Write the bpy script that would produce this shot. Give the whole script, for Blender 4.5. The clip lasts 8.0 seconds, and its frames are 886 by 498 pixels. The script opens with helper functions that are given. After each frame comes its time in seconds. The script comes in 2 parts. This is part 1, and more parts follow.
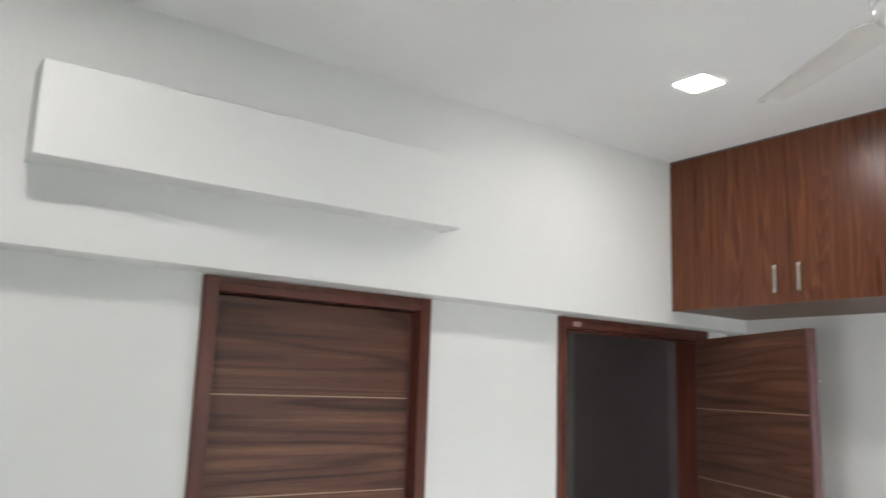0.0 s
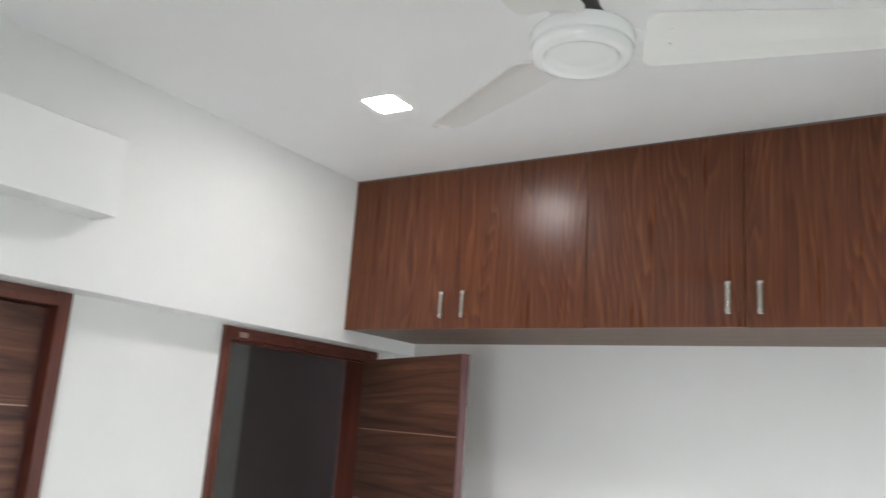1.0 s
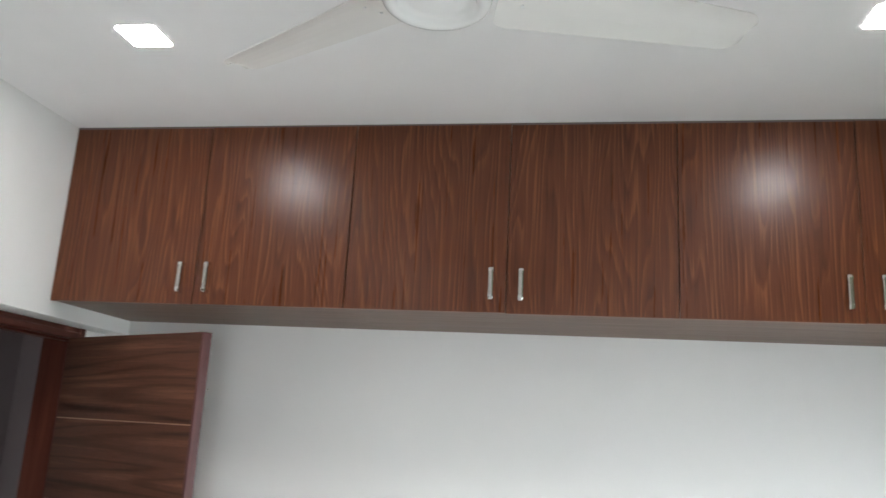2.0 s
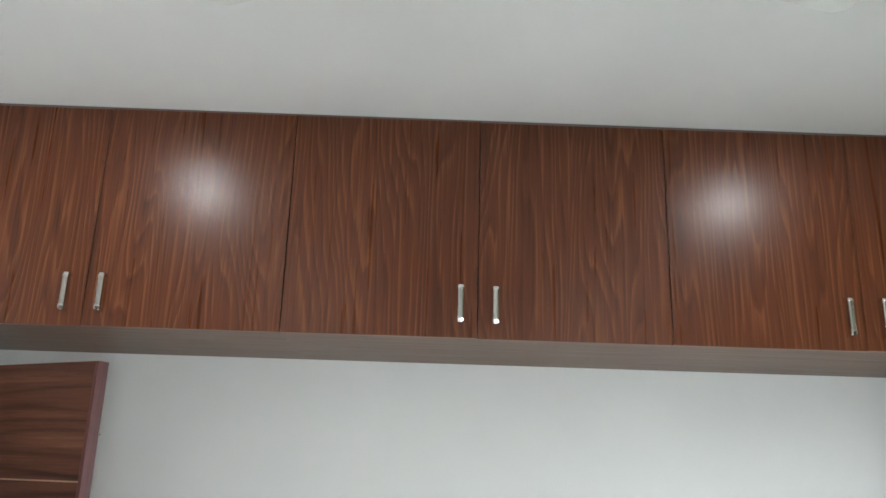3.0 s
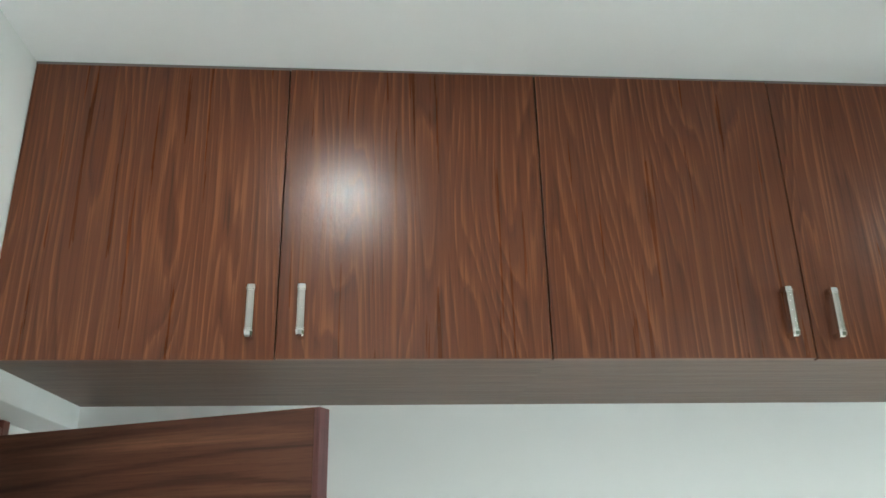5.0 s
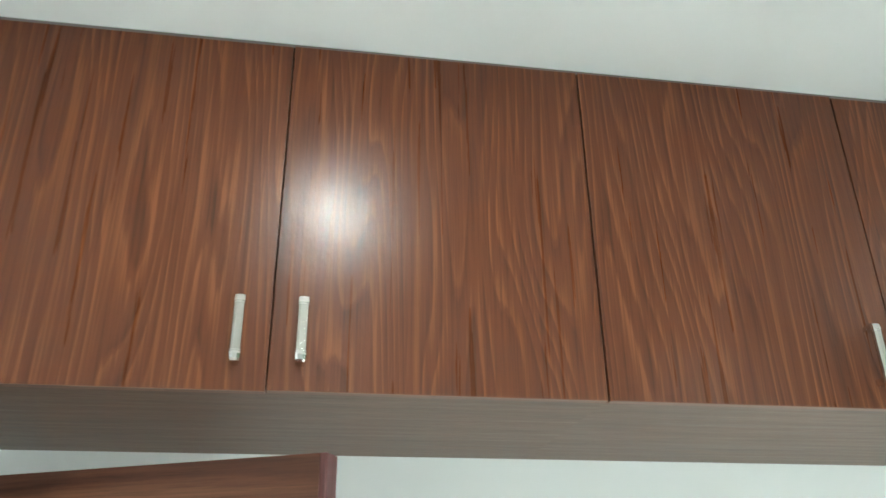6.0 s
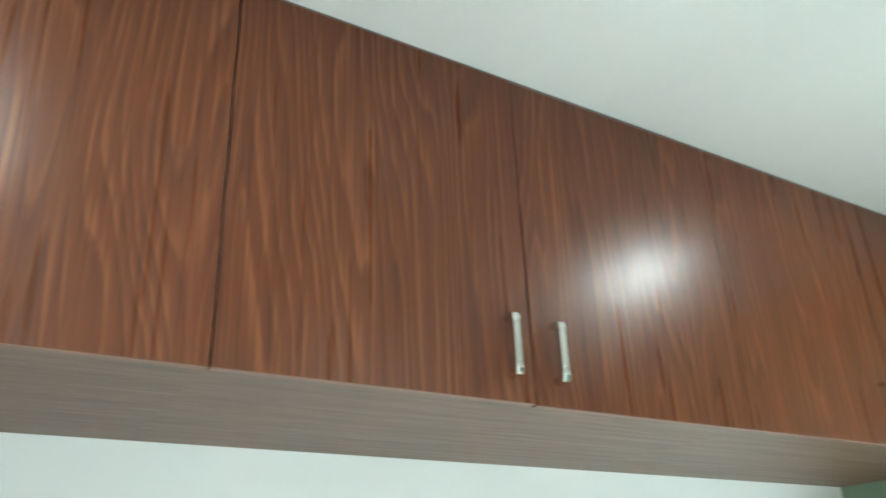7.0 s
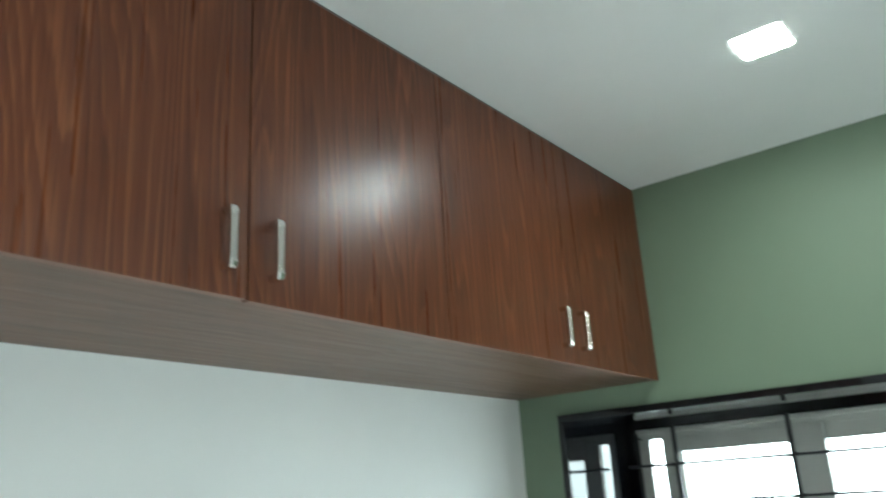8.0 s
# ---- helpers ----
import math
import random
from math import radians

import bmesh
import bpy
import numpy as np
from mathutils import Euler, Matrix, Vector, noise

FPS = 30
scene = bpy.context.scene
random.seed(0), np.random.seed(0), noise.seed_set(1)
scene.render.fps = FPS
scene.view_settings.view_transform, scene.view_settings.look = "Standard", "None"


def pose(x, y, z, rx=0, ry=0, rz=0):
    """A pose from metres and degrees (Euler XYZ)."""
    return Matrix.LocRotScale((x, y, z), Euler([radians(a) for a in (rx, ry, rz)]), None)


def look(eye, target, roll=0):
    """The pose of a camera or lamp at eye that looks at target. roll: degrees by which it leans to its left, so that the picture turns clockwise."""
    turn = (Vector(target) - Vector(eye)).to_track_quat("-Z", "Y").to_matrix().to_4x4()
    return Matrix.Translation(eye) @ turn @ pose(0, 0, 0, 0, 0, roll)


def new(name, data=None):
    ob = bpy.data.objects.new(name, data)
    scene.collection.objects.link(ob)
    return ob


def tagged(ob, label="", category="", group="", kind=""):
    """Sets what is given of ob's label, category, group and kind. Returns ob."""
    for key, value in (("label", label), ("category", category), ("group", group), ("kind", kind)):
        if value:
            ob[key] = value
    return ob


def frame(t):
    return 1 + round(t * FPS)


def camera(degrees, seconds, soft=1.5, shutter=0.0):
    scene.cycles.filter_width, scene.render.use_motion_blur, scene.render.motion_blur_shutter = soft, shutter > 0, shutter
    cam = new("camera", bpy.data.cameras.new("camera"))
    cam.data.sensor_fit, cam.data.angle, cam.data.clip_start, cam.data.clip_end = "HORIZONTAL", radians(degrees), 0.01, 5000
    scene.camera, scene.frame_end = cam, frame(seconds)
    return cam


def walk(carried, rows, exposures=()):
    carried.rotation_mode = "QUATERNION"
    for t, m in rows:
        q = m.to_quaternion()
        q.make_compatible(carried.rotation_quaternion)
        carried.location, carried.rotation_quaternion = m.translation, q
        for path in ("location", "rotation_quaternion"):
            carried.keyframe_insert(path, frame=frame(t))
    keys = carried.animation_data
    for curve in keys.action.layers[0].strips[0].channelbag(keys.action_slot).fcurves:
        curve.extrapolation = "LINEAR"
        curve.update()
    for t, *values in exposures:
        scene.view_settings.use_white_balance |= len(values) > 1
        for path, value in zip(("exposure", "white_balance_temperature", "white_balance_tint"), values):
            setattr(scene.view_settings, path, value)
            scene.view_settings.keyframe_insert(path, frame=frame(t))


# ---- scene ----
cam = camera(58.5, 8.0, 1.5, 0.3)
PATH = [
    (0, (1.205, 0.474, 1.752), (2.352, 2.075, 2.098), 1.9),
    (0.5, (1.266, 0.462, 1.76), (2.681, 1.815, 2.166), 3.4),
    (1, (1.365, 0.475, 1.745), (3.004, 1.537, 2.175), 4.0),
    (1.5, (1.395, 0.623, 1.732), (3.225, 1.309, 2.158), 3.9),
    (2, (1.446, 0.787, 1.712), (3.363, 1.124, 2.169), 3.2),
    (2.2, (1.505, 0.852, 1.702), (3.431, 1.085, 2.188), 3.0),
    (3.3, (1.921, 1.301, 1.743), (3.84, 1.247, 2.303), 1.5),
    (3.5, (1.962, 1.396, 1.739), (3.879, 1.386, 2.311), 1.2),
    (3.8, (2.041, 1.529, 1.741), (3.954, 1.58, 2.321), 0.5),
    (4, (2.114, 1.623, 1.73), (4.019, 1.685, 2.336), 0.3),
    (4.2, (2.204, 1.676, 1.733), (4.101, 1.75, 2.364), 0.4),
    (5.3, (2.567, 2.039, 1.773), (4.409, 1.8, 2.515), -1.7),
    (5.5, (2.617, 2.079, 1.778), (4.445, 1.814, 2.543), -1.8),
    (6, (2.816, 2.072, 1.797), (4.606, 1.77, 2.638), -0.7),
    (6.5, (2.955, 1.967, 1.818), (4.671, 1.386, 2.665), -1.1),
    (7, (3.001, 1.871, 1.809), (4.539, 0.894, 2.633), -2.3),
    (7.5, (3.0, 1.86, 1.794), (4.343, 0.596, 2.568), -3.4),
    (7.8, (3.001, 1.85, 1.785), (4.249, 0.449, 2.477), -3.5),
    (8, (3.007, 1.848, 1.771), (4.16, 0.334, 2.384), -3.5),
]
EXPOSURES = [
    (0.0, 0.25, 6500, 12),
    (1.0, 0.34, 6420, 12),
    (2.0, 0.29, 6400, 11),
    (3.4, 0.40, 6320, 6),
    (4.2, 0.45, 6270, 2),
    (5.5, 0.79, 6180, -3),
    (6.3, 1.07, 6230, -6),
    (7.0, 1.07, 6060, -8),
    (7.5, 0.98, 6000, -7),
    (8.0, 0.35, 5960, -6),
]
walk(cam, [(t, look(eye, target, roll)) for t, eye, target, roll in PATH], EXPOSURES)

# ---- world and exposure ----
world = bpy.data.worlds.new("sky")
scene.world = world
world.use_nodes = True
wn = world.node_tree
sky = wn.nodes.new("ShaderNodeTexSky")
sky.sky_type = "NISHITA"
sky.sun_disc = False
sky.sun_elevation = radians(38)
sky.sun_rotation = radians(20)
wn.nodes["Background"].inputs["Strength"].default_value = 0.15
wn.links.new(sky.outputs["Color"], wn.nodes["Background"].inputs["Color"])
sun = new("sun", bpy.data.lights.new("sun", "SUN"))
sun.data.energy, sun.data.angle, sun.data.color = 2.0, radians(2), (1.0, 0.95, 0.88)
sun.matrix_world = look((0, 0, 0), (-0.27, -0.74, -0.62))
PANEL_POWER = 112.0
# daylight from the sky outside the window
day = new("window_daylight", bpy.data.lights.new("window_daylight", "AREA"))
day.data.shape, day.data.size, day.data.size_y, day.data.energy, day.data.color = "RECTANGLE", 2.3, 1.2, 128.0, (0.95, 0.99, 1.0)
day.data.spread = radians(95)
day.matrix_world = look((3.55, -1.78, 1.85), (3.60, -1.25, 1.30))

# daylight lamp added in an unseen, inferred doorway behind the camera, which lies softly on the wall under the cabinets
unseen_doorway = new("unseen_doorway_daylight", bpy.data.lights.new("unseen_doorway_daylight", "AREA"))
unseen_doorway.data.shape, unseen_doorway.data.size, unseen_doorway.data.size_y, unseen_doorway.data.energy, unseen_doorway.data.color = "RECTANGLE", 0.86, 1.96, 9.2, (0.93, 0.98, 1.0)
unseen_doorway.data.spread = radians(80)
unseen_doorway.matrix_world = look((-0.86, 0.25, 1.03), (4.6, 1.70, 1.5))

# ---- plan, in metres ----
X_BACK, X_FRONT, X_WEST = 4.609, 4.056, -0.80
Y_BEAM, Y_WALL, Y_OUT, Y_GREEN = 2.707, 2.82, 2.97, -0.66
Z_CEIL, Z_SOFFIT, Z_CAB = 2.796, 2.060, 2.117
DOOR_W = (Y_BEAM - Y_GREEN) / 6


# ---- materials ----
def material(name, rough=0.5, metal=0.0, colour=(0.8, 0.8, 0.8)):
    m = bpy.data.materials.new(name)
    m.use_nodes = True
    b = m.node_tree.nodes["Principled BSDF"]
    b.inputs["Roughness"].default_value = rough
    b.inputs["Metallic"].default_value = metal
    b.inputs["Base Color"].default_value = (*colour, 1)
    return m, m.node_tree.nodes, m.node_tree.links, b


def coords(n, l, scale, shuffle=False):
    tc = n.new("ShaderNodeTexCoord")
    mp = n.new("ShaderNodeMapping")
    mp.inputs["Scale"].default_value = scale
    l.new(tc.outputs["Object"], mp.inputs["Vector"])
    if shuffle:
        oi = n.new("ShaderNodeObjectInfo")
        mul = n.new("ShaderNodeVectorMath")
        mul.operation = "SCALE"
        mul.inputs[0].default_value = (7.3, 17.1, 11.7)
        l.new(oi.outputs["Random"], mul.inputs["Scale"])
        l.new(mul.outputs[0], mp.inputs["Location"])
    return mp.outputs["Vector"]


def noise_tex(n, l, vec, scale, detail=4.0, rough=0.55, distort=0.0):
    t = n.new("ShaderNodeTexNoise")
    t.inputs["Scale"].default_value = scale
    t.inputs["Detail"].default_value = detail
    t.inputs["Roughness"].default_value = rough
    t.inputs["Distortion"].default_value = distort
    l.new(vec, t.inputs["Vector"])
    return t.outputs["Fac"]


def ramp(n, l, fac, stops):
    r = n.new("ShaderNodeValToRGB")
    e = r.color_ramp.elements
    e[0].position, e[0].color = stops[0][0], (*stops[0][1], 1)
    e[1].position, e[1].color = stops[-1][0], (*stops[-1][1], 1)
    for p, c in stops[1:-1]:
        k = e.new(p)
        k.color = (*c, 1)
    l.new(fac, r.inputs["Fac"])
    return r.outputs["Color"]


def mix(n, l, kind, fac, a, b):
    x = n.new("ShaderNodeMix")
    x.data_type, x.blend_type = "RGBA", kind
    if isinstance(fac, float):
        x.inputs[0].default_value = fac
    else:
        l.new(fac, x.inputs[0])
    for sock, v in ((x.inputs[6], a), (x.inputs[7], b)):
        if isinstance(v, tuple):
            sock.default_value = (*v, 1)
        else:
            l.new(v, sock)
    return x.outputs[2]


def bump(n, l, b, height, strength, distance):
    k = n.new("ShaderNodeBump")
    k.inputs["Strength"].default_value = strength
    k.inputs["Distance"].default_value = distance
    l.new(height, k.inputs["Height"])
    l.new(k.outputs["Normal"], b.inputs["Normal"])


def paint(name, colour, rough=0.6, relief=0.12):
    """Emulsion paint on plaster: faint blotches, roller stipple and trowel waves."""
    m, n, l, b = material(name, rough)
    v = coords(n, l, (1, 1, 1))
    big = noise_tex(n, l, v, 1.7, 4)
    dark = tuple(c * 0.955 for c in colour)
    c = ramp(n, l, big, ((0.3, dark), (0.7, colour)))
    l.new(c, b.inputs["Base Color"])
    add = n.new("ShaderNodeMath")
    add.operation = "MULTIPLY_ADD"
    l.new(noise_tex(n, l, v, 320, 3), add.inputs[0])
    add.inputs[1].default_value = 0.12
    l.new(noise_tex(n, l, v, 6, 3), add.inputs[2])
    bump(n, l, b, add.outputs[0], relief, 0.004)
    return m


def math_node(n, l, op, *args):
    k = n.new("ShaderNodeMath")
    k.operation = op
    for sock, q in zip(k.inputs, args):
        if isinstance(q, float):
            sock.default_value = q
        else:
            l.new(q, sock)
    return k.outputs[0]


def stretched(n, l, along, f):
    """Coordinates drawn out along the grain, shuffled from piece to piece."""
    sc = [1.0, 1.0, 1.0]
    sc[along] = f
    return coords(n, l, tuple(sc), True)


def sheen(n, l, b, along, rough, spec, stripe):
    """Satin lacquer: gloss and faint relief that follow the grain, and a shallow orange-peel."""
    b.inputs["Specular IOR Level"].default_value = spec
    r = n.new("ShaderNodeMapRange")
    r.inputs["To Min"].default_value, r.inputs["To Max"].default_value = rough * 0.8, rough * 1.25
    l.new(noise_tex(n, l, stretched(n, l, along, 0.03), 60, 4), r.inputs["Value"])
    l.new(r.outputs["Result"], b.inputs["Roughness"])
    uneven = math_node(n, l, "MULTIPLY_ADD", stripe, 0.35, noise_tex(n, l, stretched(n, l, along, 0.4), 48, 4, 0.6))
    bump(n, l, b, uneven, 0.23, 0.003)


def laminate(name, along, dark, mid, light, rough=0.3, spec=0.5, figure=150.0, stripes=70.0, lines=0.5, reach=0.13, share=0.2, run=0.022, edge=0.26):
    """Walnut laminate. along: the axis of the grain (0 x, 1 y, 2 z). Flat-sawn figure as the contours of a stretched field, with straight stripes and pores."""
    m, n, l, b = material(name, rough)
    long_, mid_, fine = (stretched(n, l, along, f) for f in (reach, run, 0.03))
    field = noise_tex(n, l, long_, 5.6, 1.5, 0.45, 0.25)
    wobble = noise_tex(n, l, mid_, 45, 3)
    ring = math_node(n, l, "SINE", math_node(n, l, "MULTIPLY_ADD", wobble, 3.5, math_node(n, l, "MULTIPLY", field, figure)))
    ring = math_node(n, l, "MULTIPLY_ADD", ring, 0.5, 0.5)
    stripe = noise_tex(n, l, mid_, stripes, 4, 0.6)
    tone = math_node(n, l, "MULTIPLY_ADD", ring, share, math_node(n, l, "MULTIPLY", stripe, 1.0 - share))
    c = ramp(n, l, tone, ((0.28, dark), (0.45, mid), (0.55, mid), (0.74, light)))
    sharp = ramp(n, l, ring, ((0.0, (0.62, 0.56, 0.52)), (edge, (1, 1, 1))))
    c = mix(n, l, "MULTIPLY", lines, c, sharp)
    pores = ramp(n, l, noise_tex(n, l, fine, 420, 3, 0.7), ((0.34, (0.6, 0.57, 0.55)), (0.52, (1.0, 1.0, 1.0))))
    c = mix(n, l, "MULTIPLY", 0.7, c, pores)
    l.new(c, b.inputs["Base Color"])
    sheen(n, l, b, along, rough, spec, stripe)
    return m


def walnut(name, dark, mid, light, rough, spec):
    """Crown-cut walnut foil with its grain along z: crisp-edged growth lines 1 to 2 cm apart, drawn into narrow arches here and there, with fine streaks between."""
    m, n, l, b = material(name, rough)
    broad, mid_, fine = (stretched(n, l, 2, f) for f in (0.13, 0.014, 0.02))
    across = n.new("ShaderNodeSeparateXYZ")
    l.new(broad, across.inputs[0])
    field = noise_tex(n, l, broad, 9.0, 1.2, 0.4, 0.2)
    wobble = noise_tex(n, l, stretched(n, l, 2, 0.04), 40, 3)
    turns = math_node(n, l, "MULTIPLY_ADD", across.outputs["Y"], 40.0, math_node(n, l, "MULTIPLY", field, 11.5))
    turns = math_node(n, l, "MULTIPLY_ADD", wobble, 0.55, turns)
    line = math_node(n, l, "FRACT", turns)
    line = math_node(n, l, "MULTIPLY", line, math_node(n, l, "SMOOTH_MIN", 1.0, math_node(n, l, "MULTIPLY", math_node(n, l, "SUBTRACT", 1.0, line), 6.0), 0.2))
    stripe = noise_tex(n, l, mid_, 125, 5, 0.62)
    band = noise_tex(n, l, mid_, 15, 2)
    tone = math_node(n, l, "MULTIPLY_ADD", line, 0.25, math_node(n, l, "MULTIPLY", stripe, 0.62))
    tone = math_node(n, l, "MULTIPLY_ADD", band, 0.18, tone)
    c = ramp(n, l, tone, ((0.30, dark), (0.47, mid), (0.53, mid), (0.67, light)))
    pores = ramp(n, l, noise_tex(n, l, fine, 420, 3, 0.7), ((0.34, (0.66, 0.63, 0.61)), (0.52, (1.0, 1.0, 1.0))))
    c = mix(n, l, "MULTIPLY", 0.6, c, pores)
    l.new(c, b.inputs["Base Color"])
    sheen(n, l, b, 2, rough, spec, stripe)
    return m


WHITE = paint("white_wall_paint", (0.80, 0.80, 0.79))
CEIL = paint("white_ceiling_paint", (0.91, 0.91, 0.91), 0.7, 0.06)
BOXWHITE = paint("white_box_paint", (0.79, 0.79, 0.78), 0.45, 0.05)
GREEN = paint("sage_green_paint", (0.205, 0.268, 0.190), 0.55)
WOOD = walnut("cabinet_laminate", (0.058, 0.0162, 0.0064), (0.108, 0.0312, 0.0121), (0.194, 0.0660, 0.0270), 0.285, 0.33)
LIP = laminate("cabinet_edge_band", 1, (0.150, 0.075, 0.050), (0.185, 0.094, 0.064), (0.215, 0.112, 0.078), 0.4, 0.35, 60.0, 120.0, 0.1)
WOOD_FLAT = laminate("cabinet_underside_laminate", 1, (0.088, 0.0455, 0.0275), (0.113, 0.0595, 0.0365), (0.142, 0.0775, 0.0495), 0.38, 0.30, 60.0, 120.0, 0.1)
WOOD_DOOR = laminate("door_laminate", 0, (0.048, 0.0178, 0.0108), (0.104, 0.0395, 0.0232), (0.200, 0.089, 0.050), 0.42, 0.34, 80.0, 34.0, 0.85, 0.07, 0.12)
FRAME = laminate("door_frame_polish", 2, (0.084, 0.0218, 0.0136), (0.114, 0.0310, 0.0192), (0.148, 0.0440, 0.0275), 0.36, 0.38, 40.0, 60.0, 0.15)
EDGE = laminate("door_edge_lipping", 2, (0.084, 0.0295, 0.0285), (0.102, 0.0370, 0.0365), (0.122, 0.0460, 0.0450), 0.45, 0.4, 40.0, 60.0, 0.1)
INLAY = material("inlay_strip", 0.4, 0.0, (0.36, 0.23, 0.15))[0]
CHROME = material("polished_chrome", 0.12, 1.0, (0.78, 0.76, 0.73))[0]
SATIN = material("brushed_nickel", 0.20, 1.0, (0.58, 0.555, 0.52))[0]
ENAMEL = material("white_fan_enamel", 0.16, 0.0, (0.86, 0.86, 0.85))[0]
BLADE = material("white_fan_blade_enamel", 0.28, 0.0, (0.79, 0.775, 0.75))[0]
DARKGAP = material("dark_rubber", 0.6, 0.0, (0.03, 0.028, 0.026))[0]
SEALANT = material("grey_sealant", 0.7, 0.0, (0.16, 0.15, 0.15))[0]
LAMPRIM = material("lamp_rim_plastic", 0.4, 0.0, (0.85, 0.85, 0.85))[0]
ALU = paint("grey_window_aluminium", (0.52, 0.52, 0.49), 0.4, 0.02)
IRON = material("black_painted_iron", 0.4, 0.0, (0.012, 0.012, 0.014))[0]
TILE_DARK = paint("taupe_wall_tile", (0.52, 0.445, 0.455), 0.5, 0.05)
TILE_GREY = paint("light_grey_wall_tile", (0.84, 0.86, 0.86), 0.4, 0.05)
FLOORT = paint("cream_floor_tile", (0.84, 0.825, 0.80), 0.25, 0.02)
BLOCKP = material("beige_plastic", 0.5, 0.0, (0.42, 0.30, 0.25))[0]

GRANITE, gn, gl, gb = material("black_polished_granite", 0.05)
gb.inputs["Specular IOR Level"].default_value = 0.5
gl.new(ramp(gn, gl, noise_tex(gn, gl, coords(gn, gl, (1, 1, 1)), 260, 4, 0.7), ((0.4, (0.003, 0.003, 0.004)), (0.72, (0.009, 0.010, 0.013)))), gb.inputs["Base Color"])

GLASS, hn, hl, hb = material("clear_glass", 0.02, 0.0, (0.95, 0.98, 0.97))
hb.inputs["Transmission Weight"].default_value = 1.0
hb.inputs["IOR"].default_value = 1.45

GLOW, en, el, eb = material("lit_diffuser")
eb.inputs["Base Color"].default_value = (0.9, 0.9, 0.9, 1)
eb.inputs["Emission Color"].default_value = (1.0, 0.985, 0.95, 1)
eb.inputs["Emission Strength"].default_value = PANEL_POWER


# ---- mesh helpers ----
def mesh_of(name, bm, mat, smooth=False):
    bmesh.ops.recalc_face_normals(bm, faces=bm.faces)
    if smooth:
        for f in bm.faces:
            f.smooth = True
    me = bpy.data.meshes.new(name)
    bm.to_mesh(me)
    bm.free()
    me.materials.append(mat)
    return me


def part(name, bm, mat, parent=None, label="", smooth=False):
    ob = new(name, mesh_of(name, bm, mat, smooth))
    if parent is not None:
        ob.parent = parent
    if label:
        tagged(ob, label)
    return ob


def holder(name, label, category, group="", kind="", at=(0, 0, 0)):
    ob = new(name)
    ob.location = at
    ob.empty_display_size = 0.1
    return tagged(ob, label, category, group, kind)


def block(x0, x1, y0, y1, z0, z1, bevel=0.0, bm=None):
    bm = bm or bmesh.new()
    r = bmesh.ops.create_cube(bm, size=1)
    bmesh.ops.scale(bm, vec=(x1 - x0, y1 - y0, z1 - z0), verts=r["verts"])
    bmesh.ops.translate(bm, vec=((x0 + x1) / 2, (y0 + y1) / 2, (z0 + z1) / 2), verts=r["verts"])
    if bevel:
        es = list({e for v in r["verts"] for e in v.link_edges})
        bmesh.ops.bevel(bm, geom=es, offset=bevel, segments=2, profile=0.5, affect="EDGES")
    return bm


def lathe(profile, steps=48, bm=None):
    """A body turned round z from (radius, height) pairs."""
    bm = bm or bmesh.new()
    rings = []
    for r, z in profile:
        if r < 1e-6:
            rings.append([bm.verts.new((0, 0, z))])
        else:
            rings.append([bm.verts.new((r * math.cos(2 * math.pi * k / steps), r * math.sin(2 * math.pi * k / steps), z)) for k in range(steps)])
    for a, b in zip(rings, rings[1:]):
        for k in range(steps):
            k2 = (k + 1) % steps
            if len(a) == 1 and len(b) == 1:
                continue
            if len(a) == 1:
                bm.faces.new((a[0], b[k], b[k2]))
            elif len(b) == 1:
                bm.faces.new((a[k], b[0], a[k2]))
            else:
                bm.faces.new((a[k], b[k], b[k2], a[k2]))
    return bm


def setting(name, bm, mat, label, category):
    return tagged(part(name, bm, mat), label, category, kind="structure")


# ---- the room ----
D1 = (2.000, 2.830)
D2 = (3.472, 4.445)
setting("floor", block(X_WEST - 0.12, 5.9, -1.35, 4.5, -0.1, 0.0), FLOORT, "plain cream tiled floor of an empty bedroom", "floor")
setting("ceiling", block(X_WEST - 0.12, 5.9, -0.79, 4.5, Z_CEIL, Z_CEIL + 0.12), CEIL, "flat white painted plaster ceiling", "ceiling")
setting("wall_east", block(X_BACK, X_BACK + 0.15, Y_GREEN, Y_WALL, 0, Z_CEIL), WHITE, "white painted wall under the overhead cabinets", "wall")
# opening never in view, inferred from soft light on the east wall
ww = block(X_WEST - 0.12, X_WEST, Y_GREEN, -0.20, 0, Z_CEIL)
block(X_WEST - 0.12, X_WEST, 0.70, Y_WALL, 0, Z_CEIL, 0, ww)
block(X_WEST - 0.12, X_WEST, -0.20, 0.70, 2.04, Z_CEIL, 0, ww)
setting("wall_west", ww, WHITE, "plain white painted wall with an inferred doorway, never in view", "wall")
wb = block(X_WEST - 0.12, D1[0], Y_WALL, Y_OUT, 0, Z_SOFFIT + 0.03)
block(D1[1], D2[0], Y_WALL, Y_OUT, 0, Z_SOFFIT + 0.03, 0, wb)
block(D2[1], X_BACK + 0.15, Y_WALL, Y_OUT, 0, Z_SOFFIT + 0.03, 0, wb)
block(*D1, Y_WALL + 0.003, Y_OUT, 2.062, Z_SOFFIT + 0.03, 0, wb)
block(*D2, Y_WALL + 0.003, Y_OUT, 2.055, Z_SOFFIT + 0.03, 0, wb)
setting("wall_north", wb, WHITE, "white painted wall with two doorways below a beam", "wall")
beam = block(X_WEST, X_BACK, Y_BEAM, Y_OUT + 0.02, 2.058, Z_CEIL + 0.02)
bmesh.ops.bevel(beam, geom=[e for e in beam.edges if all(v.co.z < 2.1 and v.co.y < 2.8 for v in e.verts)], offset=0.003, segments=2, profile=0.5, affect="EDGES")
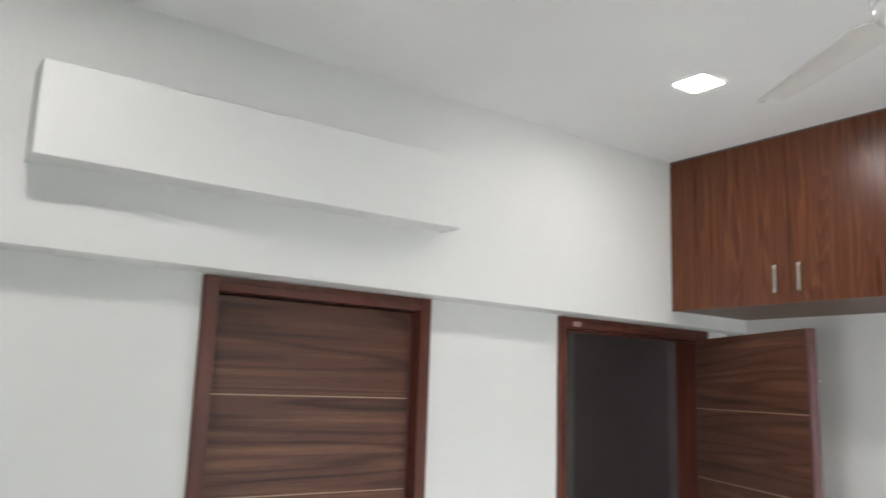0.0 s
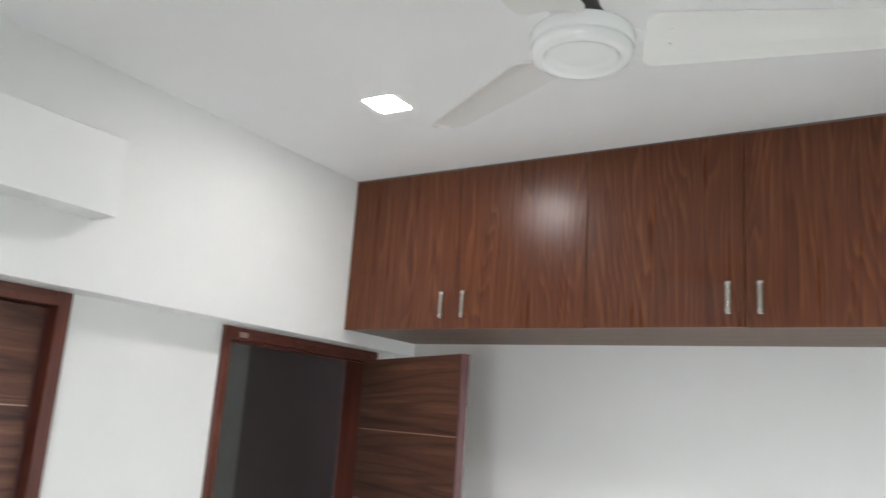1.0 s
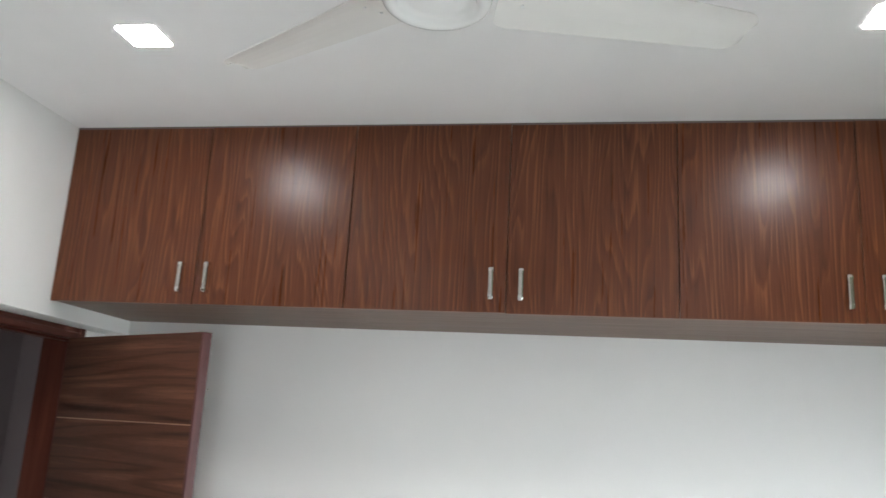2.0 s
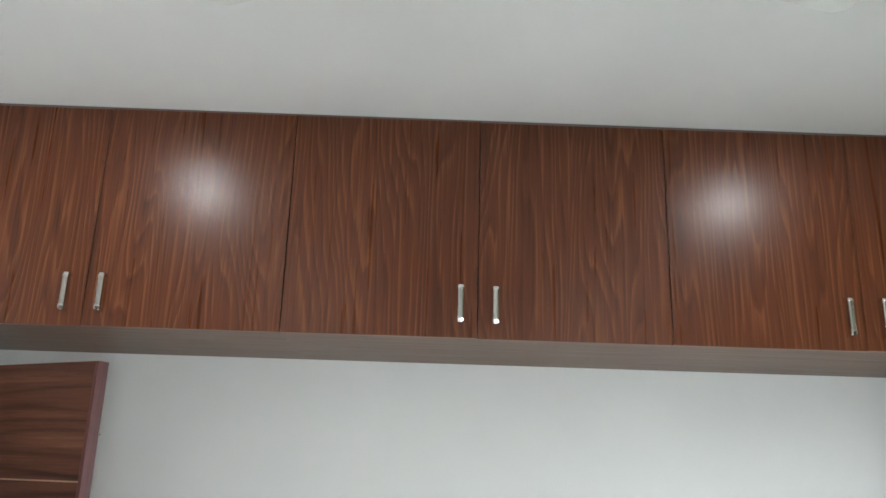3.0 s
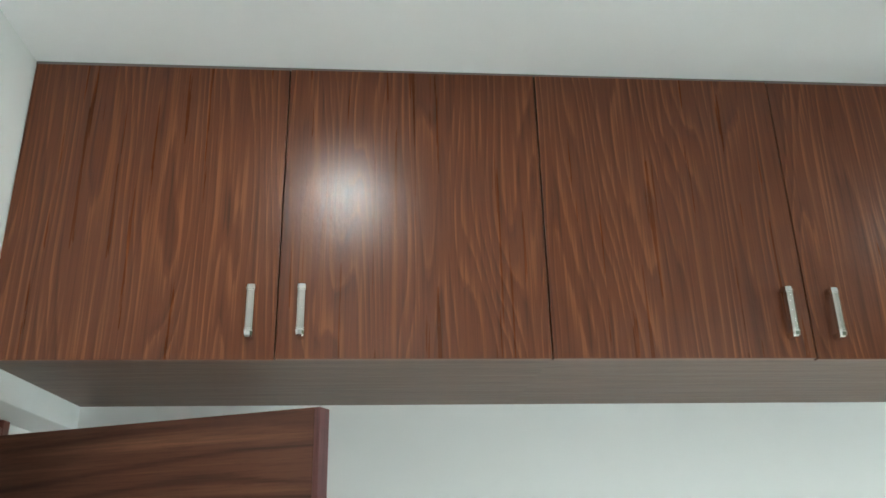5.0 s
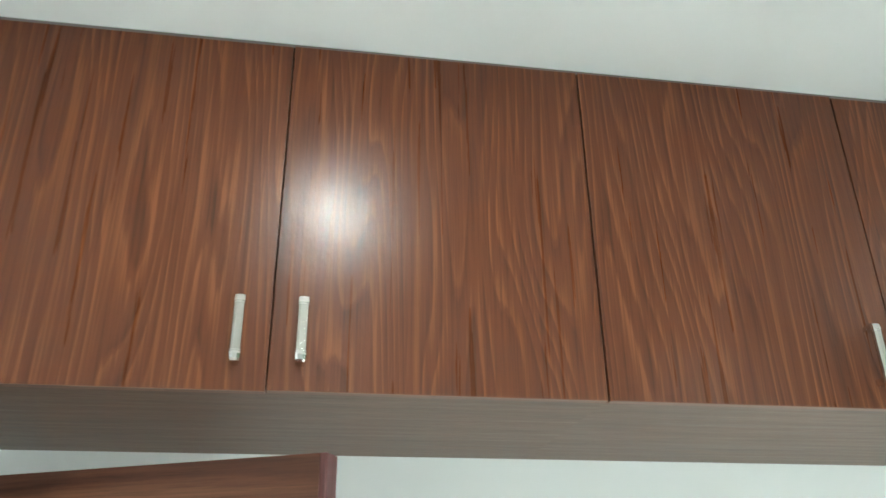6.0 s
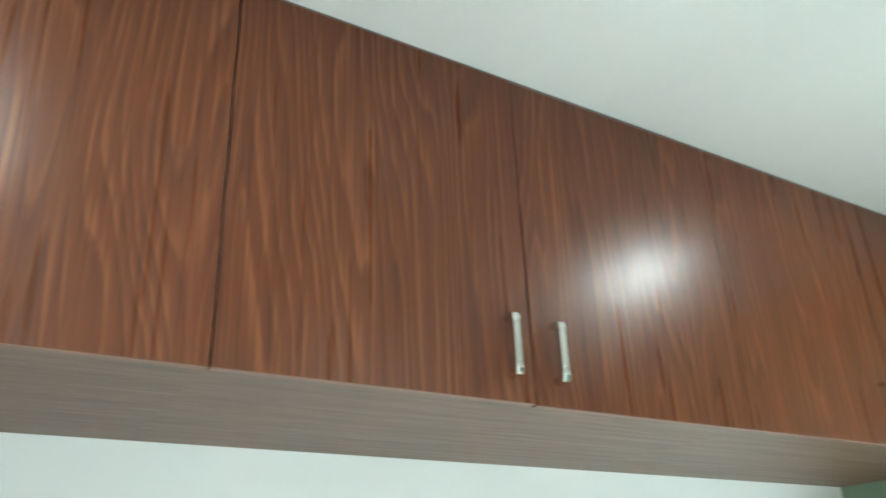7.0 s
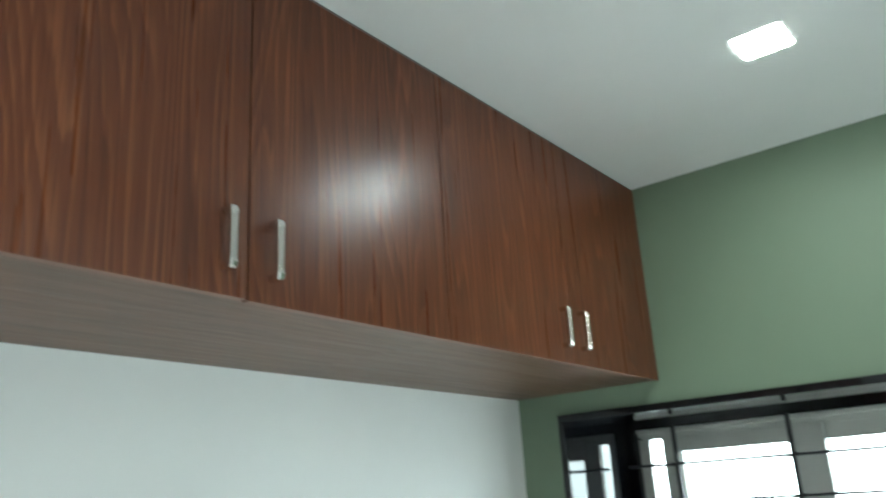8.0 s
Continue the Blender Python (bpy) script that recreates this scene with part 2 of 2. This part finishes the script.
for v in beam.verts:
    if v.co.z < 2.1:
        v.co.z += 0.0055 * (X_BACK - v.co.x)  # the plaster edge runs slightly out of level
setting("beam", beam, WHITE, "deep white plastered beam over both doorways", "beam")

# the green wall, with its window opening
WX0, WX1, WZ0, WZ1 = 2.75, 4.446, 0.90, 2.045
gw = block(WX1, X_BACK + 0.15, Y_GREEN - 0.13, Y_GREEN, 0, Z_CEIL)
block(X_WEST - 0.12, WX0, Y_GREEN - 0.13, Y_GREEN, 0, Z_CEIL, 0, gw)
block(WX0, WX1, Y_GREEN - 0.13, Y_GREEN, WZ1, Z_CEIL, 0, gw)
block(WX0, WX1, Y_GREEN - 0.13, Y_GREEN, 0, WZ0, 0, gw)
setting("wall_south", gw, GREEN, "sage green painted wall round the window", "wall")

# ---- the room behind the open door ----
setting("washroom_wall_end", block(X_BACK + 0.35, 5.9, 4.20, 4.35, 0, Z_CEIL), TILE_DARK, "taupe tiled wall in the unlit washroom", "wall")
setting("washroom_wall_back", block(2.9, X_BACK + 0.35, 4.20, 4.35, 0, Z_CEIL), TILE_GREY, "light grey wall in the unlit washroom", "wall")
setting("washroom_wall_near", block(2.78, 2.9, Y_OUT, 4.35, 0, Z_CEIL), TILE_GREY, "grey side wall of the unlit washroom", "wall")
setting("washroom_wall_far", block(5.9, 6.02, Y_OUT, 4.35, 0, Z_CEIL), TILE_DARK, "taupe tiled side wall of the unlit washroom", "wall")
setting("washroom_wall_front", block(X_BACK + 0.15, 5.9, Y_WALL, Y_OUT, 0, Z_CEIL), TILE_DARK, "taupe tiled wall of the unlit washroom", "wall")


# ---- doors ----
def door_frame(name, x0, x1, y0, y1, top, bead, label, w=0.046):
    h = holder(name, label, "door frame", kind="structure")
    part("jamb", block(x0, x0 + w, y0, y1, 0, top, 0.003), FRAME, h)
    part("jamb", block(x1 - w, x1, y0, y1, 0, top, 0.003), FRAME, h)
    head = block(x0 + w, x1 - w, y0, y1, top - 0.046, top - 0.019, 0.003)
    block(x0 + w, x1 - w, y0 + 0.008, y1, top - 0.022, top, 0.002, head)
    part("head", head, FRAME, h)
    # stop bead that the leaf closes against
    part("stop_bead", block(x0 + w, x0 + w + 0.010, bead, bead + 0.022, 0, top - 0.046, 0.002), FRAME, h)
    part("stop_bead", block(x1 - w - 0.010, x1 - w, bead, bead + 0.022, 0, top - 0.046, 0.002), FRAME, h)
    part("stop_bead", block(x0 + w + 0.010, x1 - w - 0.010, bead, bead + 0.022, top - 0.056, top - 0.046, 0.002), FRAME, h)
    return h


def door_leaf(name, width, label, m, lines=(1.711, 1.400, 1.09, 0.78, 0.47, 0.16)):
    """A flush leaf from its hinge line along -x, its outer face at y = 0.036, with inlay strips let into that face and the other."""
    h = holder(name, label, "door")
    t, top = 0.036, 2.012
    prev = 0.012
    zs = sorted(lines) + [top]
    for z in zs:
        part("panel", block(-width + 0.012, -0.006, 0.0, t, prev, z - (0.002 if z != top else 0.0), 0.0008), WOOD_DOOR, h)
        if z != top:
            part("inlay", block(-width + 0.012, -0.006, 0.0012, t - 0.0012, z - 0.002, z + 0.002), INLAY, h, "thin pale inlay strip")
        prev = z + 0.002
    part("edge_lipping", block(-width, -width + 0.012, 0.0, t, 0.012, top, 0.0015), EDGE, h)
    part("edge_lipping", block(-0.006, 0.0, 0.0, t, 0.012, top, 0.001), EDGE, h)
    h.matrix_world = m
    return h


door_frame("door_frame_1", D1[0], D1[1], 2.800, 2.968, 2.066, 2.883, "reddish brown polished wood frame of the closed door")
door_frame("door_frame_2", D2[0], D2[1], 2.800, 2.968, 2.058, 2.842, "reddish brown polished wood frame of the open door", 0.036)
# the closed leaf lies deep in its frame and shows its inner face
tagged(door_leaf("flush_door", D1[1] - D1[0] - 0.096, "closed walnut laminate door with pale inlay strips", pose(D1[0] + 0.048, 2.881, 0, 0, 0, 180), (1.712, 1.405, 1.098, 0.79, 0.49, 0.18)), group="room doors")
OPEN = math.degrees(math.atan2(0.769, 0.376))
tagged(door_leaf("flush_door", 0.856, "walnut laminate door with pale inlay strips, standing open", pose(4.390, 2.800, 0, 0, 0, OPEN), (1.698, 1.392, 1.085, 0.78, 0.47, 0.16)), group="room doors")

# catch on the head of the open door's frame
catch = holder("door_catch", "small beige catch block on the door frame head", "door catch")
part("body", block(3.548, 3.577, 2.786, 2.7995, 2.022, 2.037, 0.002), BLOCKP, catch)
part("plate", block(3.542, 3.583, 2.7965, 2.7998, 2.019, 2.040, 0.001), BLOCKP, catch)

# peg on the hidden face of the open leaf, of which the tip shows past the edge
bolt = holder("door_peg", "small chrome peg on the face of the open door", "door peg")
part("base_plate", block(-0.822, -0.778, -0.003, -0.0003, 1.799, 1.843, 0.001), CHROME, bolt)
bb = lathe([(0, 0.0), (0.003, 0.0), (0.003, 0.046), (0.0036, 0.047), (0.0036, 0.051), (0.0, 0.052)], 14)
bmesh.ops.rotate(bb, cent=(0, 0, 0), matrix=Matrix.Rotation(radians(90), 3, "X"), verts=bb.verts)
bmesh.ops.translate(bb, vec=(-0.80, -0.003, 1.821), verts=bb.verts)
part("peg", bb, CHROME, bolt, smooth=True)
bolt.matrix_world = pose(4.390, 2.800, 0, 0, 0, OPEN)

# ---- overhead cabinets ----
DT = 0.018


def handle_mesh():
    """A bow handle, 0.113 long, from the door face (x = 0) towards -x: a faceted satin grip between stepped, polished ends that turn back to the door."""
    bm = bmesh.new()
    front = ((-0.0240, 0.0082), (-0.0285, 0.0074), (-0.0310, 0.0036), (-0.0310, -0.0036), (-0.0285, -0.0074), (-0.0240, -0.0082))
    # height, swell, set-back and depth of the rear side
    half = ((0.0385, 1.0, 0.0, -0.0195), (0.0387, 1.12, 0.0, -0.0190), (0.0402, 1.12, 0.0, -0.0190), (0.0404, 0.93, 0.0, -0.0200), (0.0418, 0.93, 0.0, -0.0200),
            (0.0420, 1.14, 0.0, -0.0190), (0.0450, 1.14, 0.0, -0.0190), (0.0451, 1.12, 0.0, 0.0), (0.0525, 1.02, 0.0012, 0.0), (0.0556, 0.84, 0.0040, 0.0), (0.0566, 0.60, 0.0075, 0.0))
    rings = []
    for z, g, k, rear in [(-z, g, k, r) for z, g, k, r in reversed(half)] + list(half):
        rows = [(-0.024 + (x + 0.024) * g + k, y * g) for x, y in front]
        rows = [(rear, 0.0068 * g)] + rows + [(rear, -0.0068 * g)]
        rings.append([bm.verts.new((x, y, z)) for x, y in rows])
    bm.faces.new(rings[0])
    bm.faces.new(rings[-1])
    for n, (a, b) in enumerate(zip(rings, rings[1:])):
        for k in range(8):
            f = bm.faces.new((a[k], a[(k + 1) % 8], b[(k + 1) % 8], b[k]))
            f.material_index = 1 if n == len(half) - 1 else 0
    me = mesh_of("handle", bm, CHROME, False)
    me.materials.append(SATIN)
    return me


HANDLE_ME = handle_mesh()


def cabinet(y_hi, label):
    """A two-door overhead cabinet whose doors begin at y_hi and run towards -y."""
    h = holder("overhead_cabinet", label, "cabinet", "overhead cabinets", at=(X_FRONT, y_hi, Z_CAB))
    w = 2 * DOOR_W
    d, hgt = X_BACK - X_FRONT, Z_CEIL - Z_CAB
    def inner(name, x0, x1, y0, y1, z0, z1, mat=WOOD):
        part(name, block(x0, x1, y0, y1, z0, z1), mat, h)
    bottom = part("bottom_panel", block(DT, d, -w, 0, 0.003, 0.021), WOOD_FLAT, h, "greyish brown laminate underside")
    inner("side_panel", DT, d, -0.018, 0, 0.021, hgt - 0.019)
    inner("side_panel", DT, d, -w, -w + 0.018, 0.021, hgt - 0.019)
    inner("back_panel", d - 0.006, d, -w + 0.018, -0.018, 0.021, hgt - 0.019)
    inner("top_panel", DT, d, -w, 0, hgt - 0.019, hgt - 0.001)
    for k in (0, 1):
        hi = -k * DOOR_W - (0.0013 if k else 0.0024 if y_hi == Y_BEAM else 0.0018)
        lo = -(k + 1) * DOOR_W + (0.0018 if k else 0.0013)
        c = (hi + lo) / 2
        hw = (hi - lo) / 2
        door = part("door", block(0, DT - 0.001, -hw, hw, 0.0012, hgt - 0.008, 0.0007), WOOD, h)
        hang = random.Random(int(100 * (y_hi - k)))
        door.location = (hang.uniform(-0.0012, 0.0004), c, hang.uniform(-0.0012, 0.0014))
        part("edge_band", block(0.0004, DT - 0.0014, -hw + 0.0004, hw - 0.0004, 0, 0.0012), LIP, door, "paler edge band under the door")
        yh = (-hw + 0.049) if k == 0 else (hw - 0.049)
        g = new("handle", HANDLE_ME)
        g.parent = door
        g.location = (0, yh, 0.0965)
        tagged(g, "polished chrome bow handle with satin grip")
    return h


for k in range(3):
    cabinet(Y_BEAM - 2 * k * DOOR_W, ("walnut laminate overhead cabinet beside the beam wall", "walnut laminate overhead cabinet between two others", "walnut laminate overhead cabinet beside the green wall")[k])
setting("trim", block(X_FRONT + 0.003, X_FRONT + 0.0165, Y_GREEN, Y_BEAM, Z_CEIL - 0.0075, Z_CEIL), SEALANT, "thin grey sealant line between cabinets and ceiling", "trim")

# ---- white box on the beam ----
BX0, BX1, BY, BZ0, BZ1 = 1.4714, 2.7943, 2.588, 2.2887, 2.5353
wbx = holder("wall_box", "plain white boxed casing fixed to the beam", "wall box")
part("front_panel", block(BX0, BX1, BY, BY + 0.014, BZ0, BZ1, 0.003), BOXWHITE, wbx)
part("end_panel", block(BX0, BX0 + 0.014, BY + 0.014, Y_BEAM, BZ0, BZ1, 0.002), BOXWHITE, wbx)
part("end_panel", block(BX1 - 0.014, BX1, BY + 0.014, Y_BEAM, BZ0, BZ1, 0.002), BOXWHITE, wbx)
part("top_panel", block(BX0 + 0.014, BX1 - 0.014, BY + 0.014, Y_BEAM, BZ1 - 0.014, BZ1), BOXWHITE, wbx)
part("bottom_panel", block(BX0 + 0.014, BX1 - 0.014, BY + 0.014, Y_BEAM, BZ0 + 0.004, BZ0 + 0.018), BOXWHITE, wbx)


# ---- ceiling panel lights ----
def rounded_plate(side, r, z0, z1, bm=None):
    bm = bm or bmesh.new()
    pts = []
    a = side / 2 - r
    for cx, cy, s in ((a, a, 0), (-a, a, 90), (-a, -a, 180), (a, -a, 270)):
        for k in range(5):
            q = radians(s + 22.5 * k)
            pts.append((cx + r * math.cos(q), cy + r * math.sin(q)))
    lo = [bm.verts.new((x, y, z0)) for x, y in pts]
    up = [bm.verts.new((x, y, z1)) for x, y in pts]
    bm.faces.new(lo)
    bm.faces.new(up)
    for k in range(len(pts)):
        q = (k + 1) % len(pts)
        bm.faces.new((lo[k], lo[q], up[q], up[k]))
    return bm


def panel_light(x, y):
    h = holder("ceiling_light", "lit square white panel light in the ceiling", "ceiling light", "ceiling panel lights", at=(x, y, Z_CEIL))
    part("rim", rounded_plate(0.1225, 0.0125, -0.0010, 0.0), LAMPRIM, h)
    part("diffuser", rounded_plate(0.121, 0.012, -0.0016, -0.0012), GLOW, h, "glowing white diffuser")
    return h


for x, y in ((3.372, 2.044), (3.392, 0.012), (1.40, 1.96), (1.40, 0.012)):
    panel_light(x, y)

# ---- ceiling fan ----
fan = holder("ceiling_fan", "white enamelled three-blade ceiling fan at rest", "ceiling fan", at=(2.684, 1.041, 0))
part("canopy", lathe([(0, 2.789), (0.062, 2.789), (0.06, 2.775), (0.045, 2.748), (0.024, 2.725), (0.0, 2.725)], 32), ENAMEL, fan, smooth=True)
part("downrod", lathe([(0.0, 2.73), (0.0125, 2.73), (0.0125, 2.555), (0.0, 2.555)], 20), ENAMEL, fan, smooth=True)
part("coupling", lathe([(0, 2.585), (0.026, 2.585), (0.034, 2.560), (0.050, 2.534), (0.052, 2.504), (0, 2.504)], 28), DARKGAP, fan, "dark rubber and steel coupling over the motor", smooth=True)
part("motor_housing", lathe([(0, 2.5105), (0.060, 2.5105), (0.088, 2.5085), (0.0985, 2.5035), (0.1020, 2.496), (0.1022, 2.478), (0.1008, 2.4755), (0.0985, 2.4745), (0.0985, 2.4715), (0.1000, 2.4705), (0.0992, 2.4620), (0.0960, 2.4545), (0.0905, 2.4495), (0.0835, 2.4478), (0.0760, 2.4488), (0.0715, 2.4530), (0.0690, 2.4590), (0.0640, 2.4620), (0.0520, 2.4615), (0.03, 2.4595), (0, 2.459)], 72), ENAMEL, fan, smooth=True)


def blade_mesh():
    """A pressed sheet blade along +x, creased along its length, with rounded corners."""
    bm = bmesh.new()
    R0, R1 = 0.120, 0.634
    cols = 26
    rows = (-1.0, -0.85, -0.6, -0.25, 0.1, 0.42, 0.5, 0.75, 0.92, 1.0)
    top = []
    for i in range(cols + 1):
        u = i / cols
        # denser columns towards both ends, for the rounded corners
        u = 0.5 - 0.5 * math.cos(math.pi * u)
        x = R0 + (R1 - R0) * u
        half = 0.080 - 0.028 * u
        e0, e1 = (x - R0) / 0.03, (R1 - x) / 0.035
        for e in (e0, e1):
            if e < 1:
                half -= (0.028) * (1 - math.sqrt(max(0.0, 1 - (1 - e) ** 2)))
        col = []
        for v in rows:
            y = half * v
            z = -0.006 * max(0.0, v - 0.42) + 0.006 * (1 - v * v)
            col.append(bm.verts.new((x - 0.008 * u * max(0.0, v), y, z)))
        top.append(col)
    for a, b in zip(top, top[1:]):
        for k in range(len(rows) - 1):
            bm.faces.new((a[k], b[k], b[k + 1], a[k + 1]))
    # a second skin below the first, and the edge between them
    low = [[bm.verts.new((v.co.x, v.co.y, v.co.z - 0.0022)) for v in col] for col in top]
    n = len(rows) - 1
    for i in range(cols):
        for k in range(n):
            bm.faces.new((low[i][k], low[i][k + 1], low[i + 1][k + 1], low[i + 1][k]))
        bm.faces.new((top[i][0], low[i][0], low[i + 1][0], top[i + 1][0]))
        bm.faces.new((top[i][n], top[i + 1][n], low[i + 1][n], low[i][n]))
    for k in range(n):
        bm.faces.new((top[0][k], top[0][k + 1], low[0][k + 1], low[0][k]))
        bm.faces.new((top[cols][k], low[cols][k], low[cols][k + 1], top[cols][k + 1]))
    bmesh.ops.recalc_face_normals(bm, faces=bm.faces[:])
    return mesh_of("blade", bm, BLADE, False)


BLADE_ME = blade_mesh()
arm = bmesh.new()
block(0.080, 0.165, -0.018, 0.018, 0.0085, 0.0125, 0.0015, arm)
block(0.150, 0.215, -0.034, 0.034, 0.0085, 0.0120, 0.0015, arm)
ARM_ME = mesh_of("blade_bracket", arm, ENAMEL)
sc = bmesh.new()
lathe([(0.0, -0.003), (0.0024, -0.0026), (0.0036, 0.0), (0.0, 0.0)], 12, sc)
SCREW_ME = mesh_of("screw", sc, LAMPRIM, True)
PITCH = -11
for ang in (57.4, -66.3, 176.0):
    b = new("blade", BLADE_ME)
    b.parent = fan
    b.matrix_local = pose(0, 0, 2.487, 0, 0, ang) @ pose(0, 0, 0, 0, -2.7, 0) @ pose(0, 0, 0, PITCH, 0, 0)
    a = new("blade_bracket", ARM_ME)
    a.parent = b
    for sx, sy in ((0.168, -0.022), (0.168, 0.022)):
        k = new("screw", SCREW_ME)
        k.parent = b
        k.location = (sx, sy, 0.0035)

# ---- the overcast sky outside the window ----
SKYGLOW, kn, kl, kb = material("white_sky")
kb.inputs["Base Color"].default_value = (0, 0, 0, 1)
kb.inputs["Emission Color"].default_value = (0.93, 0.97, 1.0, 1)
kb.inputs["Emission Strength"].default_value = 9.0
setting("backdrop", block(-35, 42, -40.3, -40, -14, 40), SKYGLOW, "plain bright white overcast sky", "sky")

# ---- window ----
win = holder("window_1", "window in a deep black granite surround with iron grille", "window", kind="structure")
YP = -1.15
JI = 4.424          # inner face of the granite jamb
JX = 4.380          # where the window frame begins, past a granite lip
ZS = WZ1 - 0.024    # underside of the granite soffit
ZT = 2.001
part("granite_edge", block(JI, WX1, -0.79, Y_GREEN + 0.012, WZ0 + 0.03, ZS, 0.002), GRANITE, win)
part("granite_edge", block(WX0, WX1, -0.79, Y_GREEN + 0.012, ZS, WZ1, 0.002), GRANITE, win)
part("granite_edge", block(WX0, WX0 + 0.022, -0.79, Y_GREEN + 0.012, WZ0 + 0.03, ZS, 0.002), GRANITE, win)
part("granite_jamb", block(JI, JI + 0.03, YP - 0.05, -0.79, WZ0, ZS), GRANITE, win)
part("granite_jamb", block(WX0 - 0.008, WX0 + 0.022, YP - 0.05, -0.79, WZ0, ZS), GRANITE, win)
part("granite_soffit", block(WX0 - 0.008, JI + 0.03, YP - 0.05, -0.79, ZS, ZS + 0.03), GRANITE, win)
part("granite_lip", block(JX, JI, YP - 0.04, YP + 0.030, WZ0 + 0.03, ZS), GRANITE, win)
part("granite_lip", block(WX0 + 0.022, WX0 + 0.047, YP - 0.04, YP + 0.030, WZ0 + 0.03, ZS), GRANITE, win)
part("granite_lip", block(WX0 + 0.047, JX, YP - 0.04, YP + 0.030, ZT, ZS), GRANITE, win)
part("window_sill", block(WX0, WX1, YP - 0.05, Y_GREEN + 0.03, WZ0, WZ0 + 0.03, 0.003), GRANITE, win)
part("window_frame", block(WX0 + 0.047, JX, YP - 0.04, YP + 0.014, 1.986, ZT, 0.002), ALU, win)
part("track", block(WX0 + 0.047, JX, YP - 0.05, YP - 0.034, 1.965, 1.986), ALU, win)
part("track_lip", block(WX0 + 0.047, JX, YP - 0.004, YP, 1.972, 1.986), ALU, win)
part("window_frame", block(WX0 + 0.047, JX, YP - 0.04, YP, WZ0 + 0.03, WZ0 + 0.08), ALU, win)
part("window_frame", block(4.338, JX, YP - 0.04, YP, WZ0 + 0.08, 1.965), ALU, win)
part("window_frame", block(WX0 + 0.047, WX0 + 0.11, YP - 0.04, YP, WZ0 + 0.08, 1.965), ALU, win)
part("pane", block(4.287, 4.338, YP - 0.024, YP - 0.020, WZ0 + 0.08, 1.965), GLASS, win).visible_shadow = False
# three sliding sashes, alternating between two tracks
edges = ((4.287, 3.70), (3.775, 3.21), (3.305, 2.86))
for k, (hi, lo) in enumerate(edges):
    y0 = YP - 0.010 - 0.030 * (k % 2)
    sash = part("sash", block(lo, lo + 0.085 if k else 3.812, y0 - 0.022, y0 + 0.004, WZ0 + 0.08, 1.965, 0.002), ALU, win)
    part("stile", block(hi - 0.074, hi, y0 - 0.022, y0 + 0.004, WZ0 + 0.08, 1.965, 0.002), ALU, sash)
    x0, x1 = (lo + 0.085 if k else 3.812), hi - 0.074
    part("rail", block(x0, x1, y0 - 0.022, y0 + 0.004, 1.909, 1.965, 0.002), ALU, sash)
    part("rail", block(x0, x1, y0 - 0.022, y0 + 0.004, WZ0 + 0.08, WZ0 + 0.14, 0.002), ALU, sash)
    part("pane", block(x0, x1, y0 - 0.011, y0 - 0.007, WZ0 + 0.14, 1.909), GLASS, sash).visible_shadow = False

grille = holder("window_grille", "black painted iron window grille of flats and rods", "window grille")
GY = -1.05
x = 4.193
while x > WX0 + 0.05:
    part("upright", block(x - 0.008, x + 0.008, GY - 0.004, GY + 0.004, WZ0 + 0.03, ZT, 0.001), IRON, grille)
    x -= 0.411
z = 1.862
while z > WZ0 + 0.06:
    rod = lathe([(0, WX0 + 0.047), (0.005, WX0 + 0.047), (0.005, JX), (0, JX)], 10)
    bmesh.ops.rotate(rod, cent=(0, 0, 0), matrix=Matrix.Rotation(radians(90), 3, "Y"), verts=rod.verts)
    bmesh.ops.translate(rod, vec=(0, GY + 0.008, z), verts=rod.verts)
    part("rod", rod, IRON, grille, smooth=True)
    cx = 4.193
    while cx > WX0 + 0.05:
        part("collar", block(cx - 0.021, cx + 0.021, GY + 0.0015, GY + 0.0145, z - 0.0065, z + 0.0065, 0.002), IRON, grille)
        cx -= 0.411
    z -= 0.132
